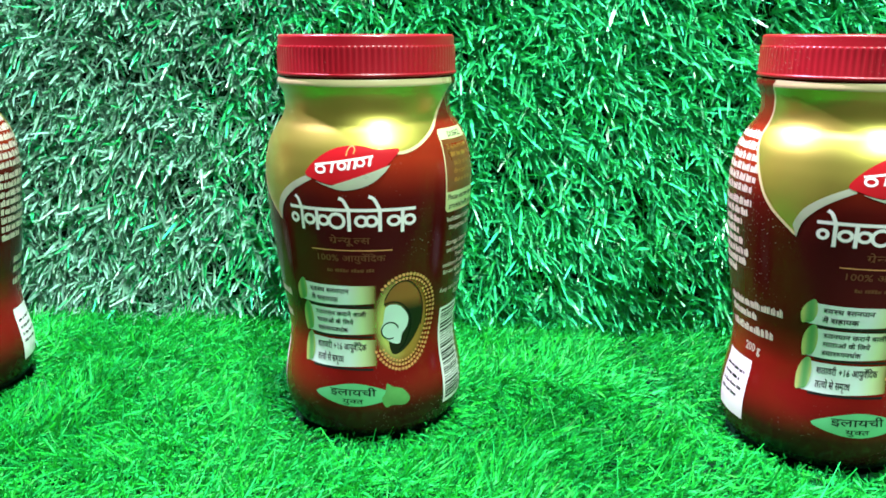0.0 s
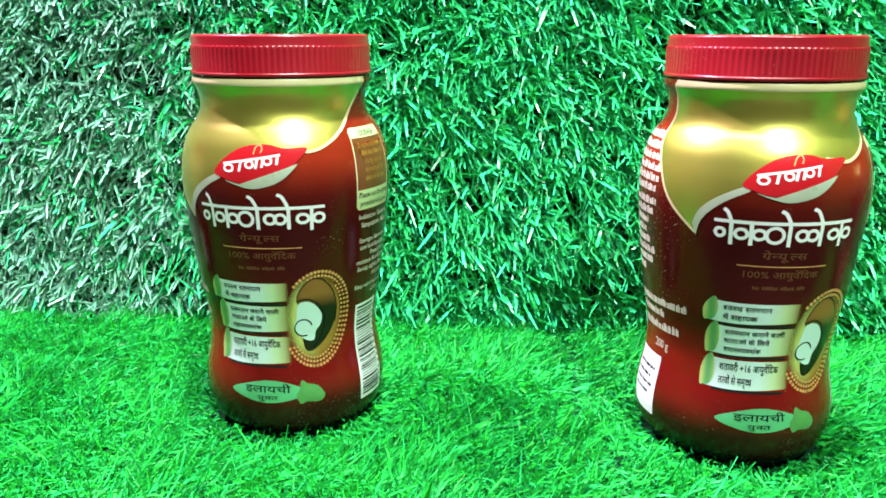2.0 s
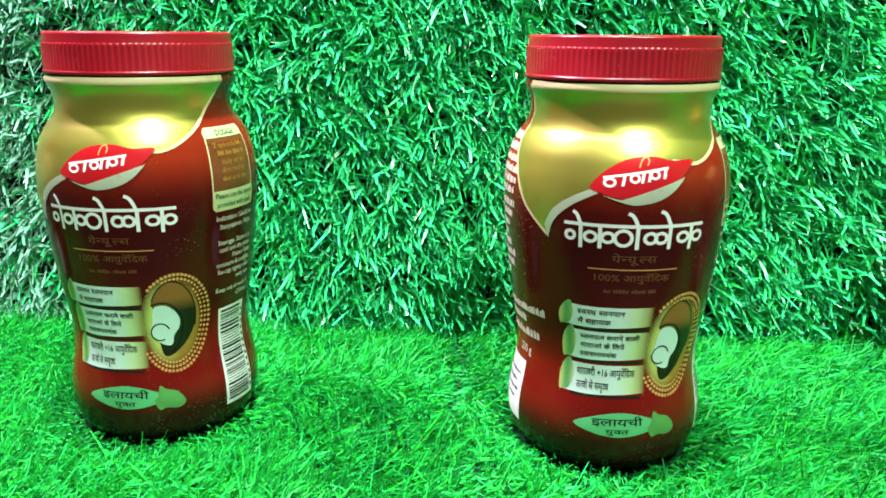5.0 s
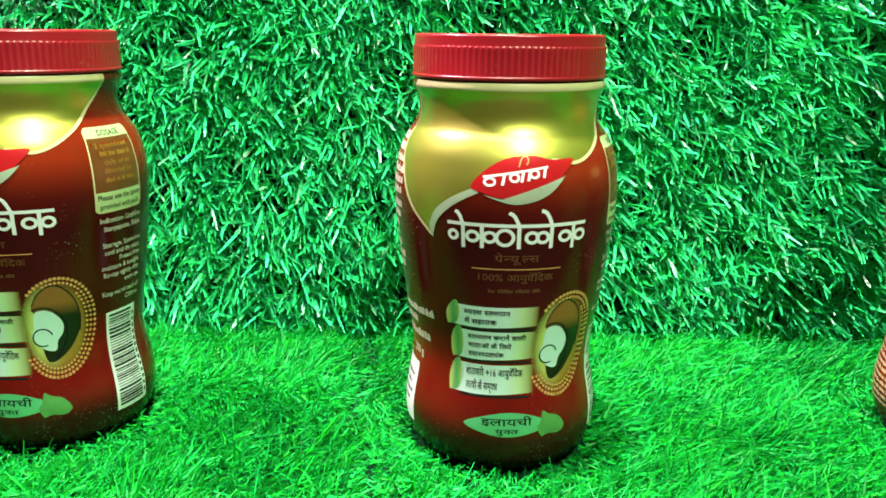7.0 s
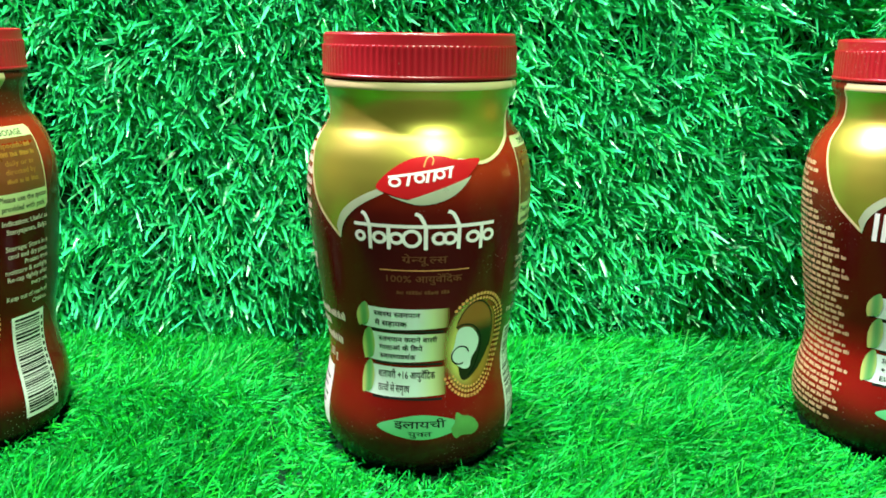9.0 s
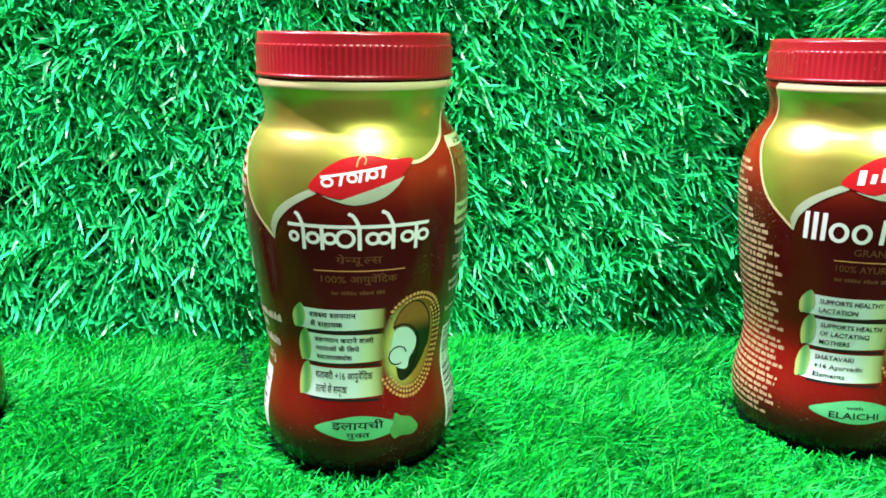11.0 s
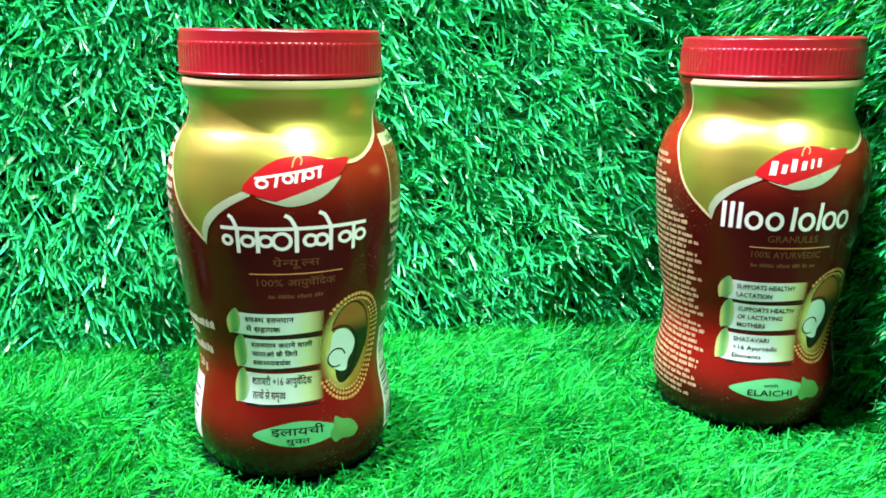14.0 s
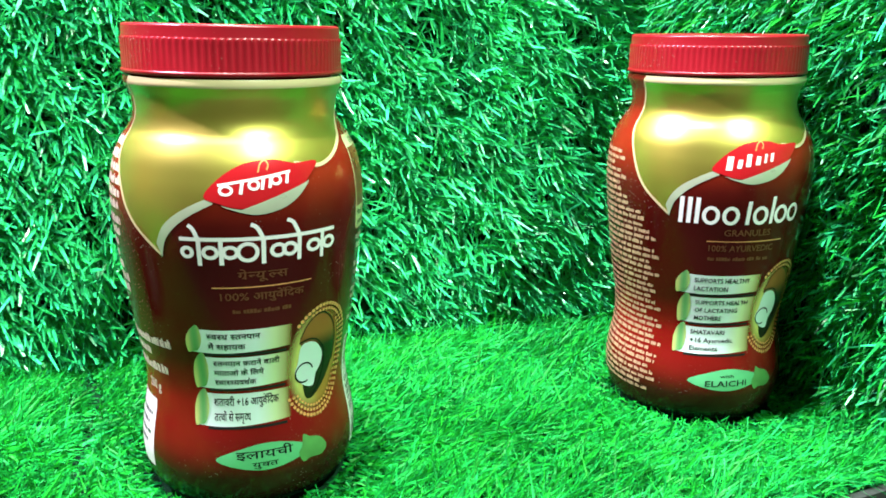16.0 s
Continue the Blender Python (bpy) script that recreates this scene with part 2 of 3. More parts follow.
# the pile lies in swirls, with thin spots
swirl = np.array([noise.noise_vector(Vector((a * 34, 3.0, c * 34))) for a, c in zip(u, v)])
thin = np.array([noise.noise(Vector((a * 52, 9.0, c * 52))) for a, c in zip(u, v)])
stay = rng.uniform(0, 1, len(u)) > np.clip((thin - 0.12) * 3.0, 0, 0.75)
u, v, tl = u[stay], v[stay], (tl + 1.5 * swirl)[stay]
# the share of pale blades rises towards the left end
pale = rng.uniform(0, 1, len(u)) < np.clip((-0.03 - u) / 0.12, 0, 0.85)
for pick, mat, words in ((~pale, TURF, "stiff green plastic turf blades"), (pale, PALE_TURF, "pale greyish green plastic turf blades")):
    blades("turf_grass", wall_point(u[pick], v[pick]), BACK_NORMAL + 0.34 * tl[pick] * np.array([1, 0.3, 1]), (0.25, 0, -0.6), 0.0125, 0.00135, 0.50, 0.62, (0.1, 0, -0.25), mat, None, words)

RX = 0.360


def right_point(y, z):
    return np.stack([RX + 0 * y, y, z + 0 * y], axis=-1)


# Out-of-view height and front reach are added to keep the front lamp off it
wall_right = panel("wall_right", [tuple(right_point(np.array(y), np.array(z))) for y, z in ((0.06, -0.006), (0.38, -0.006), (0.38, 0.42), (0.06, 0.42))],
                   RIGHT_NORMAL, 0.006, BACKING, "upright artificial grass mat closing the end", "grass wall")
u, v, tl = tufts(9000, 7, 0.062, 0.37, -0.004, 0.415, 0.0016)
# Most blades take the darker lawn plastic: this wall's dimness put into the colour
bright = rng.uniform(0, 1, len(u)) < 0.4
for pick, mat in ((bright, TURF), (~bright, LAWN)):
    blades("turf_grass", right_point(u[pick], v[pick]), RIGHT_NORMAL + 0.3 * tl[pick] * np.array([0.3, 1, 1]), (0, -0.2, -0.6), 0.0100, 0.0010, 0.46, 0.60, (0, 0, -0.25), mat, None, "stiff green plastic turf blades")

ground = slab("ground", -0.36, 0.362, 0.181, 0.398, -0.008, -0.002, BACKING, "artificial grass mat on the table", "grass mat")
u, v, tl = tufts(27000, 7, -0.36, 0.36, 0.1825, 0.392, 0.0016)
roots = np.stack([u, v, rng.uniform(-0.002, 0.003, len(u))], axis=-1)
# the mat is pressed down under and round each jar
JARS = {"first": (-0.208, 0.318), "second": (-0.0272, 0.2970), "front": (0.1381, 0.2738), "last": (0.3160, 0.2630)}
gaps = np.stack([np.hypot(u - a, v - c) for a, c in JARS.values()])
near = gaps.min(axis=0)
centre = np.array(list(JARS.values()))[gaps.argmin(axis=0)]
# two mats meet in a seam that wanders a little
seam = u - 0.086 - 0.004 * np.sin(v * 60)
keep = (near > 0.0312) & (np.abs(seam) > 0.0015)
u, v, tl, roots, near, centre, seam = u[keep], v[keep], tl[keep], roots[keep], near[keep], centre[keep], seam[keep]
pressed = np.clip((0.053 - near) / 0.016, 0, 1)
away = np.stack([u - centre[:, 0], v - centre[:, 1], 0 * u], axis=-1) / near[:, None]
lie = np.array([noise.noise(Vector((a * 22, c * 22, 0))) for a, c in zip(u, v)])
tall = np.array([noise.noise(Vector((a * 40, c * 40, 7))) for a, c in zip(u, v)])
turn = np.where(seam > 0, 0.7 * lie, 2.6 * lie - 0.3)
comb = np.stack([np.cos(turn), -0.12 + np.sin(turn), 0 * lie], axis=-1) * (1 - pressed)[:, None] + 1.6 * away * pressed[:, None]
lengths = 0.0067 * (1 + 0.45 * tall) * (1 - 0.5 * pressed) * (1 - 0.5 * np.exp(-(seam / 0.008) ** 2))
for side, up, spread, lean, stretch in ((seam <= 0, 0.62, 0.52, 0.95, 1.0), (seam > 0, 0.46, 0.46, 1.0, 1.04)):
    blades("lawn_grass", roots[side], np.array([0, 0, up]) * (1 - 0.6 * pressed[side])[:, None] + 0.34 * (1 - 0.6 * pressed[side])[:, None] * tl[side] * np.array([1, 1, 0.1]), comb[side], lengths[side] * stretch, 0.00066, spread, lean, (0.06, -0.03, -0.15), LAWN, None, "fine soft green plastic grass blades", 5, 0.42)


# ---- jars ----
# profile of the waisted plastic jar: height and radius in millimetres
PROFILE = ((0, 26.5), (0.8, 28.4), (2, 30.0), (4, 31.6), (8, 33.2), (13, 34.0), (18, 34.0), (24, 33.2), (31, 31.9), (38, 31.5), (46, 32.3), (56, 34.0), (69, 35.7), (82, 37.1),
           (90, 37.7), (97, 37.6), (103, 36.7), (108, 35.2), (112, 33.0), (115, 30.9), (118, 29.7), (121.5, 29.6), (124.5, 30.3), (126.3, 31.2), (127.6, 31.7), (128.8, 31.5), (130.5, 30.6))
PZ = np.array([p[0] for p in PROFILE], float)
PR = np.array([p[1] for p in PROFILE], float)
PS = np.gradient(PR, PZ)
REF = 35.0  # millimetres of sleeve per radian


def radius(z):
    """Smooth radius at height z, both in millimetres."""
    i = int(np.clip(np.searchsorted(PZ, z) - 1, 0, len(PZ) - 2))
    h = PZ[i + 1] - PZ[i]
    s = min(1.0, max(0.0, (z - PZ[i]) / h))
    return ((2 * s ** 3 - 3 * s * s + 1) * PR[i] + (s ** 3 - 2 * s * s + s) * h * PS[i] + (3 * s * s - 2 * s ** 3) * PR[i + 1] + (s ** 3 - s * s) * h * PS[i + 1])


def wrapped(phi, z, layer):
    """Place and normal on the sleeve: phi in degrees to the right of the front, z in millimetres."""
    a = radians(phi)
    slope = (radius(min(z + 0.2, 130)) - radius(max(z - 0.2, 0.2))) / 0.4
    n = Vector((math.sin(a), -math.cos(a), -slope)).normalized()
    r = radius(z)
    return (Vector((r * math.sin(a), -r * math.cos(a), z)) + n * (0.055 * layer)) / 1000, n


def wrap(name, bm, layer, mat, parent, label="", step=2.2, tint=None):
    """Lay a flat drawing (degrees, millimetres) on the jar. tint: colour and solidity of a blended print at (degrees, millimetres)."""
    bmesh.ops.triangulate(bm, faces=bm.faces)
    for v in bm.verts:
        v.co.x *= radians(1) * REF
    for axis in (0, 1):
        lo = min(v.co[axis] for v in bm.verts)
        hi = max(v.co[axis] for v in bm.verts)
        cut = math.ceil(lo / step + 0.01) * step
        while cut < hi - 0.02:
            co, no = [0, 0, 0], [0, 0, 0]
            co[axis], no[axis] = cut, 1
            bmesh.ops.bisect_plane(bm, geom=bm.verts[:] + bm.edges[:] + bm.faces[:], dist=1e-5, plane_co=co, plane_no=no)
            cut += step
    normals = []
    tints = [tint(v.co.x / (radians(1) * REF), v.co.y) for v in bm.verts] if tint else []
    for v in bm.verts:
        v.co, n = wrapped(v.co.x / (radians(1) * REF), v.co.y, layer)
        normals.append(n)
    bm.normal_update()
    for f in bm.faces:
        f.smooth = True
        c = f.calc_center_median()
        if f.normal.dot(Vector((c.x, c.y, 0))) < 0:
            f.normal_flip()
    me = bpy.data.meshes.new(name)
    bm.to_mesh(me)
    bm.free()
    me.normals_split_custom_set_from_vertices(normals)
    if tints:
        me.attributes.new("print", "FLOAT_COLOR", "POINT").data.foreach_set("color", np.array(tints, np.float32).reshape(-1))
    me.materials.append(mat)
    ob = new(name, me)
    ob.parent = parent
    if label:
        ob["label"] = label
    return ob


def smooth_line(points, n=6, closed=False):
    """A rounded line through the points."""
    pts = [Vector((*p, 0)) for p in points]
    out = []
    m = len(pts)
    for i in range(m if closed else m - 1):
        p1, p2 = pts[i], pts[(i + 1) % m]
        p0 = pts[(i - 1) % m] if closed or i else p1
        p3 = pts[(i + 2) % m] if closed or i + 2 < m else p2
        for k in range(n):
            s = k / n
            out.append(0.5 * (2 * p1 + (p2 - p0) * s + (2 * p0 - 5 * p1 + 4 * p2 - p3) * s * s + (3 * p1 - p0 - 3 * p2 + p3) * s ** 3))
    if not closed:
        out.append(pts[-1])
    return [(v.x, v.y) for v in out]


def add_poly(bm, pts):
    bm.faces.new([bm.verts.new((x, y, 0)) for x, y in pts])


def poly(*outlines):
    bm = bmesh.new()
    for pts in outlines:
        add_poly(bm, pts)
    return bm


def add_rect(bm, x0, x1, z0, z1, slant=0.0):
    add_poly(bm, [(x0, z0), (x1, z0), (x1 + slant, z1), (x0 + slant, z1)])


def add_stroke(bm, pts, w):
    """A band of width w millimetres along a line of (degrees, millimetres)."""
    k = 1 / (radians(1) * REF)
    left, right = [], []
    for i, p in enumerate(pts):
        a, b = pts[max(0, i - 1)], pts[min(len(pts) - 1, i + 1)]
        d = Vector(((b[0] - a[0]) / k, b[1] - a[1])).normalized()
        left.append(bm.verts.new((p[0] - d.y * w / 2 * k, p[1] + d.x * w / 2, 0)))
        right.append(bm.verts.new((p[0] + d.y * w / 2 * k, p[1] - d.x * w / 2, 0)))
    for i in range(len(pts) - 1):
        bm.faces.new((left[i], right[i], right[i + 1], left[i + 1]))


def ellipse(cx, cz, rx, rz, n=28, turn=0.0):
    k = 1 / (radians(1) * REF)
    out = []
    for i in range(n):
        a = 2 * math.pi * i / n
        x, z = rx * math.cos(a), rz * math.sin(a)
        c, s = math.cos(radians(turn)), math.sin(radians(turn))
        out.append((cx + (x * c - z * s) * k, cz + x * s + z * c))
    return out


def letter_mesh(body, slant=0.0):
    """Flat letters in the built-in font: vertices n x 2 and polygons."""
    cu = bpy.data.curves.new("lettering", "FONT")
    cu.body, cu.fill_mode, cu.resolution_u, cu.shear = body, "FRONT", 2, slant
    cu.offset = 0.012
    ob = new("lettering", cu)
    bpy.context.view_layer.update()
    me = bpy.data.meshes.new_from_object(ob.evaluated_get(bpy.context.evaluated_depsgraph_get()))
    co = np.zeros(len(me.vertices) * 3)
    me.vertices.foreach_get("co", co)
    polys = [list(p.vertices) for p in me.polygons]
    bpy.data.objects.remove(ob)
    bpy.data.curves.remove(cu)
    bpy.data.meshes.remove(me)
    return co.reshape(-1, 3)[:, :2], polys


def add_text(bm, body, x0, z, width, height, align="LEFT", slant=0.0):
    """Letters: x0 and width in degrees, baseline z and capital height in millimetres. In Devanagari, "~" after a letter halves it
    (its right stem is cut off and the next one joins) "^" sets a small hook on the bar above it, and "|" a short slash below it."""
    pieces, x = [], 0.0
    run = ""
    for ch in body + "\0":
        if ch not in "~^|\0":
            run += ch
            continue
        head, last = (run[:-1], run[-1]) if ch == "~" else (run, "")
        for text, share in ((head, 1.0), (last, 0.66)):
            if text.strip():
                co, polys = letter_mesh(text, slant)
                lo, hi = co[:, 0].min(), co[:, 0].max()
                pieces.append((co - (lo, 0) + (x, 0), polys, x + (hi - lo) * share if share < 1 else None))
                x += (hi - lo) * share + 0.27 * (len(text) - len(text.rstrip()))
        if ch == "^":
            pieces.append((np.array([(x - 0.12, 0.66), (x - 0.02, 0.66), (x + 0.05, 0.86), (x - 0.10, 0.92), (x - 0.10, 0.84), (x - 0.03, 0.80)]), [[0, 1, 2, 3, 4, 5]], None))
        if ch == "|":
            pieces.append((np.array([(x - 0.36, 0.04), (x - 0.30, 0.0), (x - 0.16, 0.24), (x - 0.22, 0.28)]), [[0, 1, 2, 3]], None))
        run = ""
    sx, sz = width / x, height / 0.69
    x0 -= {"LEFT": 0.0, "CENTER": 0.5, "RIGHT": 1.0}[align] * width
    for co, polys, limit in pieces:
        if limit is not None:
            co = np.stack([np.minimum(co[:, 0], limit), co[:, 1]], axis=-1)
        vs = [bm.verts.new((x0 + a * sx, z + b * sz, 0)) for a, b in co]
        for p in polys:
            if limit is not None and min(co[i, 0] for i in p) > limit - 1e-4:
                continue
            try:
                bm.faces.new([vs[i] for i in p])
            except ValueError:
                pass


def add_word_bars(bm, x0, x1, z, h, seed, gap=1.2):
    """A line of small print too fine to read, as plain bars a word long."""
    r = random.Random(seed)
    x = x0
    while x < x1 - 1:
        w = min(r.uniform(2.2, 8.0), x1 - x)
        part_way = x
        while part_way < x + w - 0.3:
            step = min(r.uniform(0.8, 1.9), x + w - part_way)
            add_rect(bm, part_way, part_way + step * 0.86, z + r.uniform(-0.06, 0.06), z + h * r.uniform(0.72, 1.12))
            part_way += step
        x += w + gap


def revolve(name, rings, mat, parent, segs=128, wave=None, label=""):
    """rings: (radius, height) in millimetres, from below upwards."""
    bm = bmesh.new()
    grid = []
    for j, (r, z) in enumerate(rings):
        row = []
        for i in range(segs):
            a = 2 * math.pi * i / segs
            q = r + (wave(j, i) if wave else 0)
            row.append(bm.verts.new((q * math.sin(a) / 1000, -q * math.cos(a) / 1000, z / 1000)))
        grid.append(row)
    for j in range(len(grid) - 1):
        for i in range(segs):
            f = bm.faces.new((grid[j][i], grid[j][(i + 1) % segs], grid[j + 1][(i + 1) % segs], grid[j + 1][i]))
            f.smooth = True
    bm.faces.new(grid[-1])
    bm.faces.new(grid[0][::-1])
    return mesh_object(name, bm, mat, parent, label)


GOLD_LEFT = [(-76, 128.2), (-79, 122), (-80, 116), (-78.5, 111), (-75, 106.5), (-70.5, 101), (-65, 94.3), (-59.5, 89.8), (-51.5, 85.4), (-45.8, 82.4)]
SWOOSH_UP = [(-47.5, 85.6), (-44.2, 90.0), (-38.5, 93.6), (-30.6, 96.7), (-23.5, 98.8)]
SWOOSH_LOW = [(-45.4, 81.6), (-43.0, 86.6), (-37.9, 90.6), (-30.7, 94.1), (-21, 97.4)]
GOLD_RIGHT = [(20, 106.6), (26, 106.0), (32, 106.7), (39, 108.6), (48, 111.8), (55, 114.6), (63, 118.6), (70, 122.4), (74, 126), (75, 128.2)]
OVAL = [(-25, 99.2), (-19.5, 103.6), (-11.5, 106.9), (-3.5, 108.3), (5.5, 108.4), (14, 107.2), (25.5, 107.2), (20, 103.2), (14.5, 99.9), (6.5, 97.0), (-2.7, 95.9), (-12.5, 96.2), (-19, 97.4)]


def make_jar(english):
    jar = new("granule_jar")
    zs = [0.0, 0.3, 0.8, 1.4, 2.2, 3.2] + [4 + 1.0 * i for i in range(112)] + [116 + 0.35 * i for i in range(40)] + [130.2, 133]
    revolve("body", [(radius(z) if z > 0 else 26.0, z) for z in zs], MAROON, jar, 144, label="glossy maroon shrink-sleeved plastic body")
    segs = 500

    def ribs(k, i):
        return -(0.06, 0.09, 0.09, 0.36, 0.36)[k - 5] if 5 <= k <= 9 and i % 5 in (0, 1) else 0.0

    revolve("lid", [(30.9, 129.9), (31.8, 129.95), (31.95, 130.1), (31.95, 130.8), (31.9, 130.9), (31.62, 131.1), (31.6, 131.2), (31.6, 138.8), (31.6, 139.5), (31.58, 139.6), (31.15, 139.95), (31.12, 140.05),
                          (31.1, 142.7), (31.08, 142.8), (30.8, 143.25), (30.6, 143.35), (29.6, 143.5), (28.6, 143.3)], LID_RED, jar, segs, ribs, "ribbed red plastic screw lid")

    gold = wrap("gold_panel", poly([p for p in smooth_line(GOLD_LEFT)] + smooth_line(SWOOSH_UP) + smooth_line([(-19.5, 103.6), (-11.5, 106.6), (-3.5, 108), (5.5, 108.0), (14, 107.0)]) + smooth_line(GOLD_RIGHT)), 1, GOLD, jar, "shiny gold upper label panel", 1.0)
    bm = bmesh.new()
    add_stroke(bm, smooth_line(GOLD_LEFT), 0.9)
    wrap("panel_border", bm, 2, CREAM, gold, "pale cream edging line")
    bm = bmesh.new()
    add_stroke(bm, smooth_line([(14, 107.2), *GOLD_RIGHT]), 1.0)
    wrap("panel_border", bm, 2, CREAM, gold, "pale cream edging line")
    bm = bmesh.new()
    add_rect(bm, -75.5, 75.5, 127.0, 129.2)
    wrap("neck_band", bm, 3, CREAM, gold, "pale cream band under the lid", 0.6)
    wrap("swoosh", poly(smooth_line(SWOOSH_LOW) + smooth_line(SWOOSH_UP)[::-1]), 3, SILVER, gold, "silvery green curved band")

    oval = wrap("brand_oval", poly(smooth_line(OVAL, 4, True)), 4, LOGO_RED, jar, "red almond-shaped brand badge with plain white marks")
    wrap("oval_underline", poly(smooth_line([(-18.5, 96.9), (-10.4, 95.0), (-2.5, 94.2), (7.6, 95.7), (14.8, 98.6), (20, 102.4), (14, 99.5), (6, 96.6), (-2.7, 95.4), (-12, 95.9)], 4, True)), 5, SILVER, oval)
    bm = bmesh.new()
    if english:
        for x, w, h in ((-18.2, 3.2, 4.6), (-12.6, 2.4, 2.9), (-8.0, 2.6, 4.2), (-2.8, 2.4, 2.9), (2.0, 1.4, 3.0), (5.6, 1.8, 2.8)):
            z = 99.0 + (x + 18) * 0.115
            add_rect(bm, x, x + w, z, z + h, 0.9)
    else:
        for x, rx, rz in ((-16.0, 1.5, 1.1), (-4.6, 1.2, 1.1), (4.8, 1.2, 1.1)):
            ring = ellipse(x, 100.6 + (x + 18) * 0.115, rx, rz, 20)
            add_stroke(bm, ring + [ring[0]], 0.72)
        for x in (-10.8, -2.0, 1.2, 8.6):
            z = 99.0 + (x + 18) * 0.115
            add_rect(bm, x, x + 1.4, z, z + 3.2, 0.9)
        add_stroke(bm, [(-19.2, 102.2), (11.4, 105.2)], 0.7)
    wrap("brand_mark", bm, 5, WHITE, oval, "plain white strokes")
    bm = bmesh.new()
    add_stroke(bm, smooth_line([(-2.6, 105.3), (-1.4, 107.5), (0.8, 108.4), (2.0, 107.2), (1.2, 105.9)], 4), 0.45)
    wrap("flame_mark", bm, 5, COPPER, oval)

    # product name: plain white bars, arcs and rings in place of lettering
    bm = bmesh.new()

    def arc(x, z, rx, rz, a0, a1, w):
        full = ellipse(x, z, rx, rz, 72)
        add_stroke(bm, [full[k % 72] for k in range(a0 // 5, a1 // 5 + 1)], w)

    if english:
        for x, w, z1 in ((-40.3, 2.3, 89.2), (-36.1, 2.3, 89.2), (-31.9, 2.3, 89.2), (-5.0, 2.2, 88.2), (9.2, 2.1, 89.6)):
            add_rect(bm, x, x + w, 79.8, z1, 0.6)
        for x in (-23.4, -13.0, 3.4, 16.6, 26.0):
            arc(x, 83.0, 2.2, 2.75, 0, 360, 1.25)
    else:
        add_rect(bm, -36.4, 33.0, 87.0, 88.1)
        for x, z0 in ((-29.2, 80.0), (-20.0, 80.2), (-2.6, 80.2), (13.2, 80.2), (25.0, 79.6)):
            add_rect(bm, x, x + 1.9, z0, 87.1)
        for x, rx, rz in ((-33.4, 1.3, 1.3), (-23.6, 1.7, 1.5), (-15.4, 1.7, 1.5), (-8.2, 2.4, 2.4), (4.6, 1.7, 1.6), (9.8, 1.7, 1.6), (21.4, 1.8, 1.5), (29.8, 1.7, 1.5)):
            arc(x, 83.8, rx, rz, 0, 360, 1.05)
        for x0, z0, x1 in ((-32.2, 91.4, -28.4), (-6.6, 91.6, -1.8), (8.6, 92.2, 14.0)):
            add_stroke(bm, smooth_line([(x0, z0), ((x0 + x1) / 2, z0 - 0.9), (x1, 87.8)], 4), 1.1)
    wrap("product_name", bm, 1, WHITE, jar, "large plain white strokes")

    bm = bmesh.new()
    if english:
        add_text(bm, "GRANULES", -2, 75.6, 27, 2.3, "CENTER")
        add_text(bm, "100% AYURVEDIC", -4, 69.8, 38, 2.3, "CENTER")
        add_word_bars(bm, -23, 13, 66.3, 1.3, 3)
    else:
        add_text(bm, "गे|न~यूल~स", -2, 75.9, 22, 2.3, "CENTER")
        add_text(bm, "100% आयुवे^िदक", -2, 69.6, 38, 2.2, "CENTER")
        add_word_bars(bm, -16, 12, 65.6, 1.2, 3)
    wrap("granules_text", bm, 1, DULL_GOLD, jar, "dull gold small lettering")
    bm = bmesh.new()
    add_rect(bm, -24.3, 20.6, 73.3, 73.65)
    wrap("rule", bm, 1, COPPER, jar)

    # three banners
    hindi = ((("स~वस~थ स~तनपान", 25), ("में सहायक", 18)), (("स~तनपान कराने वाली", 33), ("माताओं के िलये", 25), ("स~वास~थ~यवध^क", 21)), (("शतावरी +16 आयुवे^िदक", 34), ("तत~वों से समृद~ध", 19)))
    latin = ((("SUPPORTS HEALTHY", 33), ("LACTATION", 20)), (("SUPPORTS HEALTH", 33), ("OF LACTATING", 27), ("MOTHERS", 17)), (("SHATAVARI", 22), ("+16 Ayurvedic", 28), ("Elements", 18)))
    for lines, (z0, z1, x0) in zip(latin if english else hindi, ((53.3, 60.6, -38.5), (41.6, 51.8, -37.0), (29.6, 39.8, -38.5))):
        def ribbon(x, z):
            f = min(1.0, max(0.0, (x + 6) / 9))
            g = min(1.0, max(0.0, (x - 3) / 8))
            a, b, c = (0.67, 0.82, 0.79), (0.58, 0.70, 0.38), (0.30, 0.24, 0.05)
            return (*(p + (q - p) * f + (r - q) * g * f for p, q, r in zip(a, b, c)), 1.0 - 0.75 * max(0.0, (x - 8) / 3.5) ** 2)

        banner = wrap("banner", poly(smooth_line([(x0, z0), (-20, z0 - 0.3), (11.5, z0 + 0.6)], 4) + smooth_line([(11.5, z1), (-20, z1 - 0.2), (x0 + 6, z1)], 4)), 1, BLENDED, jar, "pale ribbon banner fading to gold", 1.0, ribbon)

        def leaf(x, z):
            f = min(1.0, abs(x - x0 - 3.4) / 3.4)
            return (0.10 + 0.42 * f * f, 0.36 + 0.24 * f * f, 0.10 + 0.08 * f, 1.0)

        wrap("banner_leaf", poly(smooth_line([(x0 - 0.9, z0), (x0 - 1.4, (z0 + z1) / 2), (x0 + 1.0, z1 - 0.6), (x0 + 5.2, z1 + 1.3), (x0 + 6.8, (z0 + z1) / 2 + 1), (x0 + 5.0, z0 + 1.1), (x0 + 1.6, z0 + 0.2)], 4, True)), 3, BLENDED, banner, "small green leaf", 0.8, leaf)
        bm = bmesh.new()
